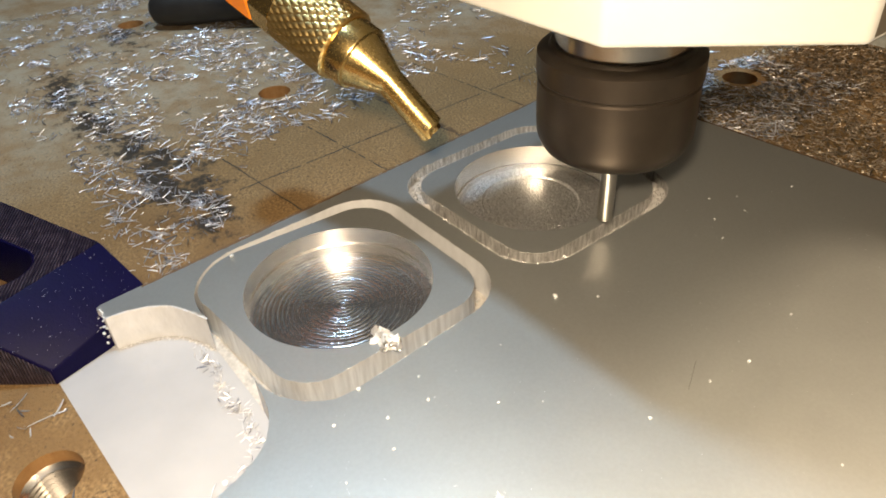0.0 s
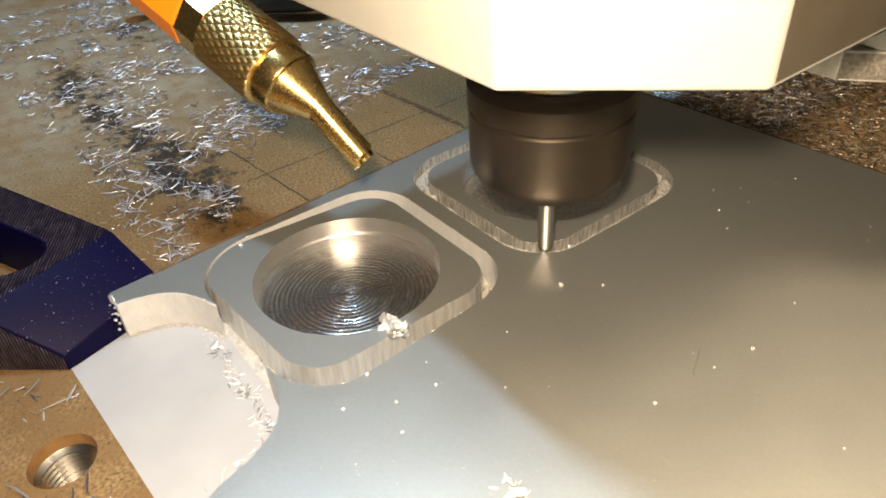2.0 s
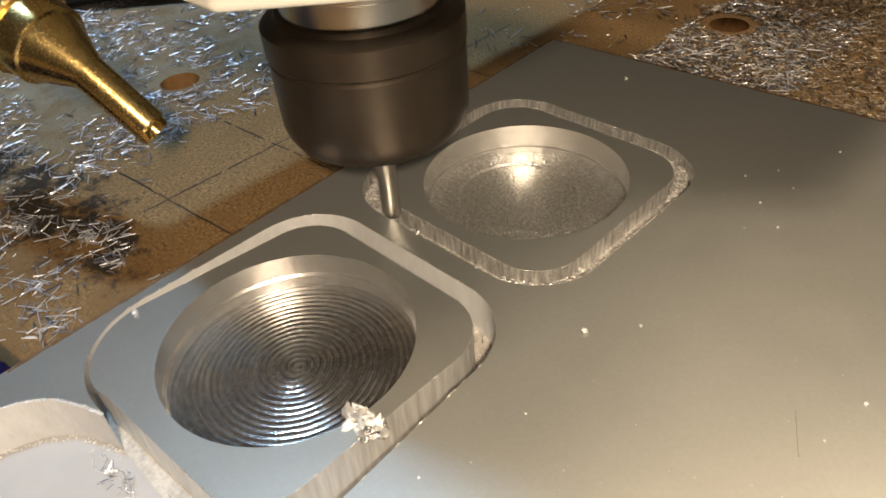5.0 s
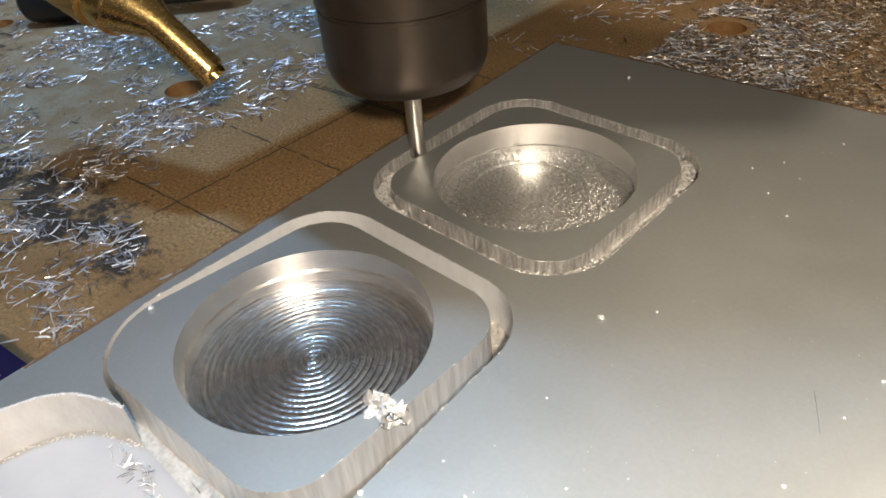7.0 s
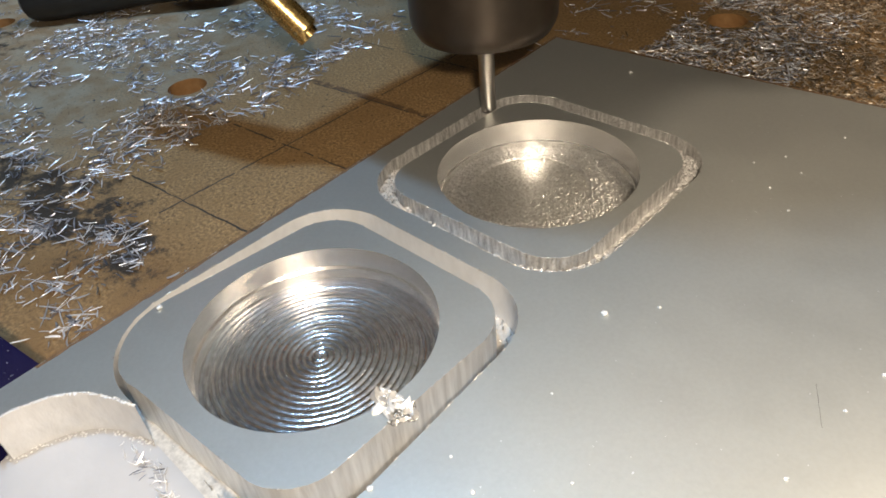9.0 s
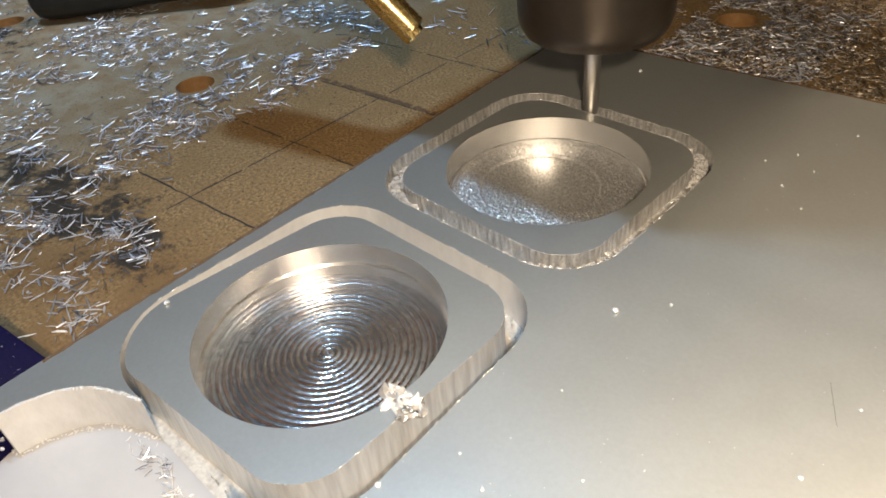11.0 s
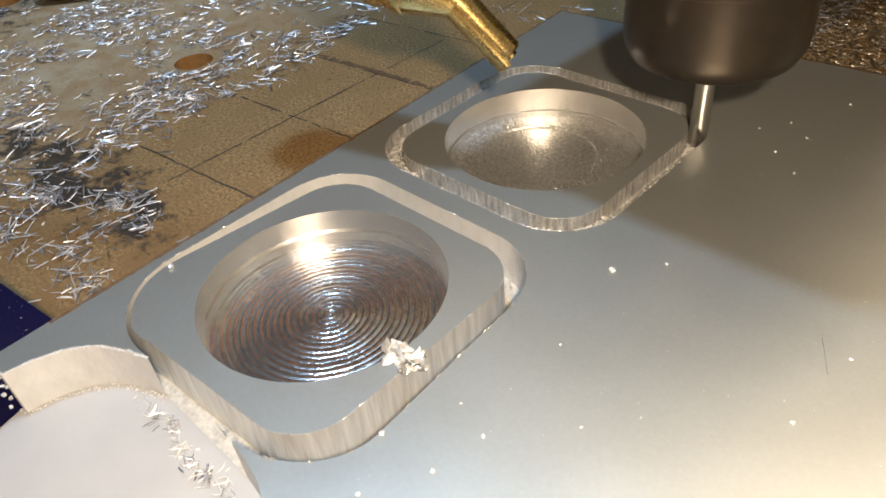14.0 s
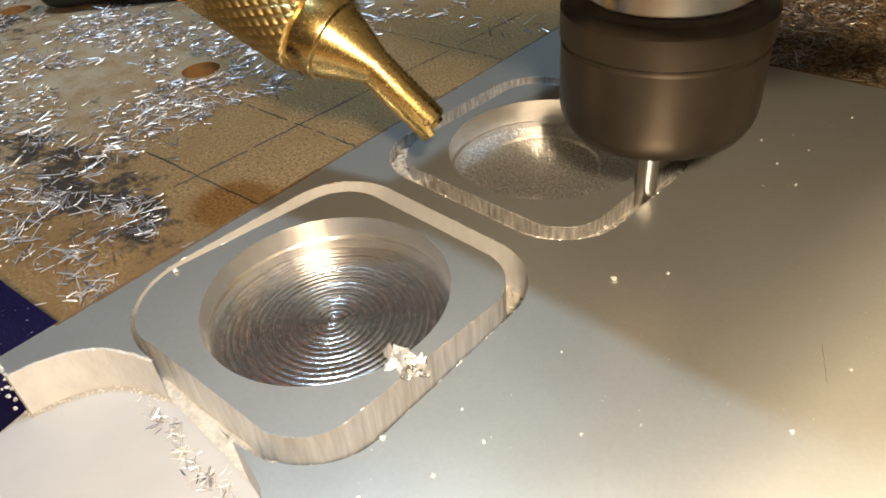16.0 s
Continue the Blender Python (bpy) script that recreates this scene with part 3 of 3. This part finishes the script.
    for ang in (-2.5, -1.2, 0.4):
        hole = m @ Matrix.Rotation(ang, 4, "Z") @ Matrix.Translation((0.00252, 0, 0.0021)) @ Matrix.Rotation(radians(90), 4, "Y")
        bm = bmesh.new()
        lathe(bm, [(0.42, -0.1), (0.5, 0.22), (0.36, 0.24), (0.30, -0.05)], hole, 16)
        child("air_hole", bm, BLACK, "small drilled air hole")
    bm = bmesh.new()
    m = along(neck - d * 0.6, neck + d * 10)
    lathe(bm, [(2.5, -0.6), (2.85, 0.3), (5.6, 6.6), (5.7, 6.9), (6.2, 7.1), (6.35, 7.4), (6.35, 11.2), (6.5, 11.4)], m, 48, False)
    child("nozzle_cone", bm, BRASS, "brass nozzle cone")
    bm = bmesh.new()
    start = neck + d * 10.6
    m = along(start, start + d * 10)
    rings, n = [], 168
    zs = np.linspace(0, 13.5, 46)
    for z in zs:
        ring = []
        for i in range(n):
            a = 2 * math.pi * i / n
            g = min(abs(math.sin(14 * a + z * 1.3)), abs(math.sin(14 * a - z * 1.3)))
            r = 6.95 + 0.27 * min(1.0, 1.5 * g) if 0.2 < z < 13.3 else 6.8
            ring.append(bm.verts.new(m @ (Vector((r * math.cos(a), r * math.sin(a), z)) * 0.001)))
        rings.append(ring)
    for a, b in zip(rings, rings[1:]):
        skin(bm, a, b)
    bm.faces.new(rings[0][::-1])
    bm.faces.new(rings[-1])
    child("knurled_sleeve", bm, KNURL, "knurled brass sleeve")
    bm = bmesh.new()
    s2 = start + d * 13.5
    lathe(bm, [(7.2, 0), (7.2, 5.0), (6.2, 5.6)], along(s2, s2 + d), 8)
    child("sleeve_flat", bm, BRASS, "plain faceted brass collar", smooth=False)
    bm = bmesh.new()
    s3 = s2 + d * 5
    lathe(bm, [(6.4, 0), (7.2, 0.8), (7.2, 22), (5, 24)], along(s3, s3 + d), 8)
    child("hose_fitting", bm, ORANGE, "orange plastic hose fitting", smooth=False)
    return sp


spindle = build_spindle()


# ---- swarf ----
SWARF_Y = (-30, -8, -2, 2, 10, 17, 29, 37, 46, 54, 63, 78, 86, 98, 140)    # the swarf's ragged limit on the bed
SWARF_X = (-44, -44, -50, -66, -67, -75, -81, -80, -76, -77, -84, -86, -87, -87, -86)


def dense(x, y):
    """How thickly the swarf lies at a place on the bed."""
    n = noise.noise(Vector((x * 0.035, y * 0.035, 3.0))) + 0.9 * noise.noise(Vector((x * 0.13, y * 0.13, 7.0)))
    if y > edge_far(x) + 1:
        return (1.0 if x > -20 else 0.0) + 0.5 * n
    if x < -45 and y > -30:
        edge = float(np.interp(y, SWARF_Y, SWARF_X))
        fade = max(0.0, min(1.0, (edge + 3 - x) / 5))
        near = 0.12 if x > -100 and y < 10 else 0.0
        rim = 0.35 * max(0.0, 1 - abs(x - edge + 5) / 7)
        return fade * (0.40 + rim + 1.1 * n - near - (0.12 if x < -150 else 0.0))
    if y < -46 and -60 < x < 18 and math.hypot(x - 2.2, y + 56.8) > 7 and y < edge_near(x) - 1.5:
        return 0.10 if x < -22 else 0.05
    return 0.0


def build_swarf():
    rng = random.Random(5)
    bms = {"left": bmesh.new(), "far": bmesh.new()}
    count = {"left": 0, "far": 0}
    while count["left"] < 9400 or count["far"] < 24000:
        if rng.random() < 0.5:
            key, x, y = "left", rng.uniform(-260, 18), rng.uniform(-95, 170)
        else:
            key, x, y = "far", rng.uniform(-30, 130), rng.uniform(102, 215)
        if count[key] >= (9400 if key == "left" else 24000) or rng.random() > dense(x, y):
            continue
        if any(math.hypot(x - hx, y - hy) < 8 for hx, hy in ((-108.7, 40.6), (-11.5, 152.4), (-216.0, 29.0))):
            continue
        if -120 < x < -17 and -60 < y < -25 and y > -52 + (x + 18) * 1.1:
            continue
        count[key] += 1
        ln = rng.choice((0.7, 1.4, 2.4, 3.2, 4.0, 5.2)) * ((1.0 if x > -115 else 0.7) if key == "left" else 0.5)
        chip_mesh(bms[key], Vector((x, y, BED + rng.uniform(0, 0.7))), rng.uniform(0, 6.3), rng.uniform(-0.15, 0.3), ln * rng.uniform(0.6, 1.2), rng.uniform(0.18, 0.42), rng.uniform(-1.0, 1.0))
    for key, bm in bms.items():
        tagged(part("metal_swarf", bm, CHIP if key == "left" else SHADECHIP, smooth=False), "loose silvery aluminium swarf scattered over the bed" if key == "left" else "dense brownish carpet of fine aluminium swarf", "metal swarf", kind="stuff")


build_swarf()


# ---- burrs, crumbs and clumps on the plate ----
def lump(bm, c, r, rng, squash=0.6):
    """An uneven grain."""
    got = bmesh.ops.create_icosphere(bm, subdivisions=1, radius=r * 0.001, matrix=Matrix.Translation(mm(*c)))
    for v in got["verts"]:
        d = v.co - mm(*c)
        v.co = mm(*c) + Vector((d.x * rng.uniform(0.5, 1.5), d.y * rng.uniform(0.5, 1.5), d.z * squash * rng.uniform(0.5, 1.3)))


def build_burrs(plate):
    rng = random.Random(11)
    for k in (0, 1):
        for side, r, lift in ((SIDE, CORNER, 1.0), (SIDE - 2 * CUT, CORNER - CUT, 0.7)):
            pts = outer_ring(k, 40) if side == SIDE else inner_ring(k, 40)
            bm = bmesh.new()
            n = len(pts)
            for i in range(n):
                a, b = Vector(pts[i]), Vector(pts[(i + 1) % n])
                for _ in range(max(1, int((b - a).length / 0.35))):
                    if rng.random() < (0.82, 0.45)[k]:
                        continue
                    p = a.lerp(b, rng.random())
                    if rng.random() < (0.03, 0.07)[k]:
                        lump(bm, (p.x, p.y, 0.0), rng.uniform(0.12, 0.38), rng)
                    else:
                        d = (b - a).normalized() if (b - a).length > 1e-6 else Vector((1, 0))
                        chip_mesh(bm, Vector((p.x, p.y, -0.06)), math.atan2(d.y, d.x) + rng.uniform(-0.3, 0.3), rng.uniform(-0.1, 0.1), rng.uniform(0.3, 1.0), rng.uniform(0.1, 0.3) * lift, 0)
            tagged(part("burr", bm, ROUGHCUT, plate, smooth=False), kind="stuff")
        bm = bmesh.new()
        pts = rounded(0, PITCH * k, SIDE - CUT, CORNER - CUT / 2, 40, (2.6, 0.0)[k])
        for i in range(2800 if k else 120):
            j = rng.randrange(len(pts))
            a, b = Vector(pts[j]), Vector(pts[(j + 1) % len(pts)])
            p = a.lerp(b, rng.random())
            q = (p.x + rng.uniform(-1.3, 1.3), p.y + rng.uniform(-1.3, 1.3))
            if k == 0 and p.x < 0 and p.y < 8:
                continue
            chip_mesh(bm, Vector((*q, (-3.1 if k else -7.3) + rng.uniform(0, 0.9))), rng.uniform(0, 6.3), rng.uniform(-0.4, 0.4), rng.uniform(0.3, 1.1), rng.uniform(0.15, 0.4), rng.uniform(-0.4, 0.4))
        tagged(part("groove_swarf", bm, PACKED, plate, "fine swarf packed in the groove", smooth=False), kind="stuff")


build_burrs(plate)


def build_bay_edge(plate):
    """Torn white crumbs along the rim and the foot of the open bay."""
    rng = random.Random(17)
    rim = [(-7.2, -24.1), (-10.5, -25.2), (-14.8, -27.4), (-17.8, -30.6), (-19.6, -34.8), (-20.2, -38.5), (-24.0, -38.4)]
    for z, reach, n, big, name in ((0.0, 0.22, 60, 0.13, "torn_rim"), (BED + 0.25, 0.5, 18, 0.2, "torn_foot")):
        bm = bmesh.new()
        for a, b in zip(rim, rim[1:]):
            for _ in range(n):
                p = Vector(a).lerp(Vector(b), rng.random()) + Vector((rng.uniform(-reach, reach), rng.uniform(-reach, reach)))
                lump(bm, (p.x + (0.3 if z < -1 else 0), p.y - (0.3 if z < -1 else 0), z), rng.uniform(0.08, big), rng)
        tagged(part(name, bm, CRUMB, plate, "ragged white torn edge", smooth=False), kind="stuff")
    bm = bmesh.new()
    for _ in range(14):
        lump(bm, (-21.6 + rng.uniform(-1.6, 1.6), -39.2 + rng.uniform(-0.8, 0.5), rng.uniform(BED + 0.4, -0.3)), rng.uniform(0.15, 0.38), rng, 1.0)
    tagged(part("torn_end", bm, CRUMB, plate, "ragged white torn end", smooth=False), kind="stuff")
    bm = bmesh.new()
    for _ in range(220):
        x, y = rng.uniform(24.5, 115), rng.uniform(-30, 104)
        if rng.random() < 0.75:
            lump(bm, (x, y, 0.02), rng.uniform(0.03, 0.10), rng)
        else:
            chip_mesh(bm, Vector((x, y, -0.08)), rng.uniform(0, 6.3), 0, rng.uniform(0.2, 0.7), rng.uniform(0.05, 0.12), 0.1)
    tagged(part("dust", bm, CRUMB, plate, "fine pale metal dust", smooth=False), kind="stuff")
    # Thin dark strips paint the shade along the plate's left and far edges.
    for a, b in (((-25.0, -30.0), (edge_left(103.5) + 0.3, 103.5)), ((-32.8, edge_far(-32.8) - 0.35), (255.0, edge_far(255) - 0.35))):
        bm = bmesh.new()
        strip(bm, a, b, 0.8, 0.008, 0.06, 1.0, 0.0)
        part("edge_shade", bm, BURNTSHADE, plate, "sawn edge with its shade painted dark", smooth=False)
    for a, b in (((57, 33), (60, 27)),):
        bm = bmesh.new()
        strip(bm, a, b, 0.05, 0.006, 0.05, 0.8)
        part("scratch", bm, PENCIL, plate, smooth=False)


build_bay_edge(plate)


def build_crumb(x, y, r, rng):
    bm = bmesh.new()
    bmesh.ops.create_icosphere(bm, subdivisions=1, radius=r * 0.001)
    for v in bm.verts:
        v.co = Vector((v.co.x * rng.uniform(0.5, 1.5), v.co.y * rng.uniform(0.5, 1.5), max(-r * 0.00045, v.co.z * 0.7)))
    lowest = min(v.co.z for v in bm.verts)
    for v in bm.verts:
        v.co.z -= lowest
    ob = part("metal_crumb", bm, CRUMB, smooth=False)
    ob.location = mm(x, y, 0.0)
    return tagged(ob, "tiny pale crumb of metal on the plate", "crumb", "crumbs on the plate")


def build_crumbs():
    rng = random.Random(3)
    for x, y, r in ((30.6, 27.5, 0.5), (33.8, -11.9, 0.3), (39.2, -14.6, 0.25), (39.6, -23.1, 0.25), (59.8, 18.0, 0.32), 
                    (82.0, 31.2, 0.22), (35.1, 69.7, 0.22), (61.0, 54.3, 0.22), (28.4, -36.3, 0.4),
                    (40.1, 65.2, 0.22), (33.2, 80.4, 0.22), (29.7, 75.5, 0.22), (-7.2, 95.3, 0.4), (35.0, -5.0, 0.32), (30.0, -3.2, 0.2), (35.8, 33.3, 0.3),
                    (38.8, 92.4, 0.22), (61.1, 30.9, 0.25), (-22.0, -12.2, 0.5), (62.6, 39.2, 0.3), (29.6, -19.1, 0.3), (25.9, -12.2, 0.35), (42.7, 2.9, 0.25), (37.4, 76.8, 0.22)):
        build_crumb(x, y, r, rng)
    for _ in range(10):
        x, y = rng.uniform(26, 110), rng.uniform(-25, 100)
        build_crumb(x, y, rng.uniform(0.08, 0.2), rng)


build_crumbs()


def build_clump(name, x, y, z, count, spread, height, label, seed, long=2.4, mat=None, thick=1.0):
    rng = random.Random(seed)
    bm = bmesh.new()
    for _ in range(count):
        a, d = rng.uniform(0, 6.3), abs(rng.gauss(0, 0.45)) * spread
        h = rng.uniform(0, height) * max(0.1, 1 - d / spread)
        chip_mesh(bm, Vector((d * math.cos(a) * 1.25, d * math.sin(a) * 0.9, h + BED)), rng.uniform(0, 6.3), rng.uniform(-0.5, 0.5), rng.uniform(0.4, 1.0) * long, rng.uniform(0.25, 0.7) * thick, rng.uniform(-0.8, 0.8))
    ob = part(name, bm, mat or CHIP, smooth=False)
    ob.location = mm(x, y, z)
    return tagged(ob, label, "swarf clump")


def build_crumple():
    """A crushed bright burr of several folded pieces at the pocket's rim."""
    rng = random.Random(21)
    ob = thing("crumpled_burr", "crumpled bright metal burr at the pocket's rim", "metal burr", (20.0, -2.6, 0.0))
    for i in range(48):
        bm = bmesh.new()
        a, d = rng.uniform(0, 6.3), math.sqrt(rng.random())
        at = Vector((d * 3.2 * math.cos(a), d * 1.9 * math.sin(a), BED + rng.uniform(0.05, 1.5) * max(0.2, 1.1 - d)))
        chip_mesh(bm, at, rng.uniform(0, 6.3), rng.uniform(-0.5, 0.5), rng.uniform(0.8, 1.9), rng.uniform(0.6, 1.3), rng.uniform(-1.2, 1.2))
        part("fold", bm, (CUTFACE, PACKED, CRUMB)[i % 3], ob, smooth=False)
    return ob


build_crumple()


def build_film_swarf():
    """A ragged band of slivers along the bay's inner side."""
    rng = random.Random(41)
    line = [(-7.5, -26.0), (0.0, -26.2), (8.0, -26.4), (15.0, -26.6), (20.5, -28.2), (24.0, -31.5), (26.0, -35.5), (27.4, -40.0)]
    for i in range(22):
        u = i / 21 * (len(line) - 1)
        k = min(int(u), len(line) - 2)
        p = Vector(line[k]).lerp(Vector(line[k + 1]), u - k) + Vector((rng.uniform(-1.6, 0.6), rng.uniform(-1.6, 0.2)))
        pale = i % 2 == 0
        build_clump("swarf_clump", p.x, p.y, BED + 0.15, rng.randrange(8, 18), rng.uniform(1.6, 3.2), 0.5, "pale slivers of swarf on the white film" if pale else "grey slivers of swarf on the white film", 60 + i, rng.uniform(1.8, 3.2), CRUMB if pale else CHIP, 0.34)


build_film_swarf()
build_clump("swarf_clump", 58.0, -8.5, 0.0, 20, 3.0, 0.3, "pale torn flakes of swarf on the plate", 24, 2.2, CRUMB)
build_clump("swarf_clump", -33.0, -2.0, BED, 80, 4.5, 1.5, "bright swarf clump beside the plate's edge", 25, 3.2)
for at, count, seed in (((-60, -6), 70, 31), ((-74, -14), 80, 32), ((-52, -19), 50, 33), ((-40, -21), 46, 34), ((-66, -24), 50, 35), ((-32, -63), 20, 36), ((-18, -58), 9, 37), ((-50, -76), 14, 38)):
    build_clump("swarf_clump", *at, BED, count, 7.5, 0.9, "long bright slivers of swarf beside the clamp", seed, 4.2, CHIP, 0.62)


# ---- movement ----
def tool_path(s):
    """The cutter's centre on its rounded square, s millimetres from the start, clockwise from above."""
    h, r = SIDE / 2 - 1.6, CORNER - 1.6
    straight = 2 * (h - r)
    quarter = straight + math.pi * r / 2
    k, u = divmod(s % (4 * quarter), quarter)
    if u < straight:
        x, y = h, straight / 2 - u
    else:
        a = (u - straight) / r
        x, y = (h - r) + r * math.cos(a), -(h - r) - r * math.sin(a)
    for _ in range(int(k)):
        x, y = y, -x
    return x, y + PITCH


SPINDLE_RUN = [(0.0, 15.06, 3.84), (0.5, 15.03, 0.23), (1.0, 19.81, 0.42), (1.5, 25.93, 0.76), (2.0, 31.78, 1.23), (2.5, 36.79, 1.43), (3.5, 48.50, 0.96), (4.0, 53.09, 0.57), (4.5, 58.65, 0.17), (7.0, 86.77, 0.00), (8.0, 96.69, 0.26), (9.0, 106.85, 0.43), (11.5, 134.32, -0.12), (12.5, 145.10, -0.52), (13.5, 154.51, -1.19), (14.5, 164.35, -1.97), (16.0, 178.58, -3.35)]


def motions():
    rows = []
    ts = [a for a, _, _ in SPINDLE_RUN]
    for i in range(81):
        t = i * 0.2
        s = float(np.interp(t, ts, [b for _, b, _ in SPINDLE_RUN]))
        z = float(np.interp(t, ts, [c for _, _, c in SPINDLE_RUN]))
        x, y = tool_path(s)
        p = mm(x, y, z)
        rows.append((t, pose(p.x, p.y, p.z)))
    walk(spindle, rows)


motions()
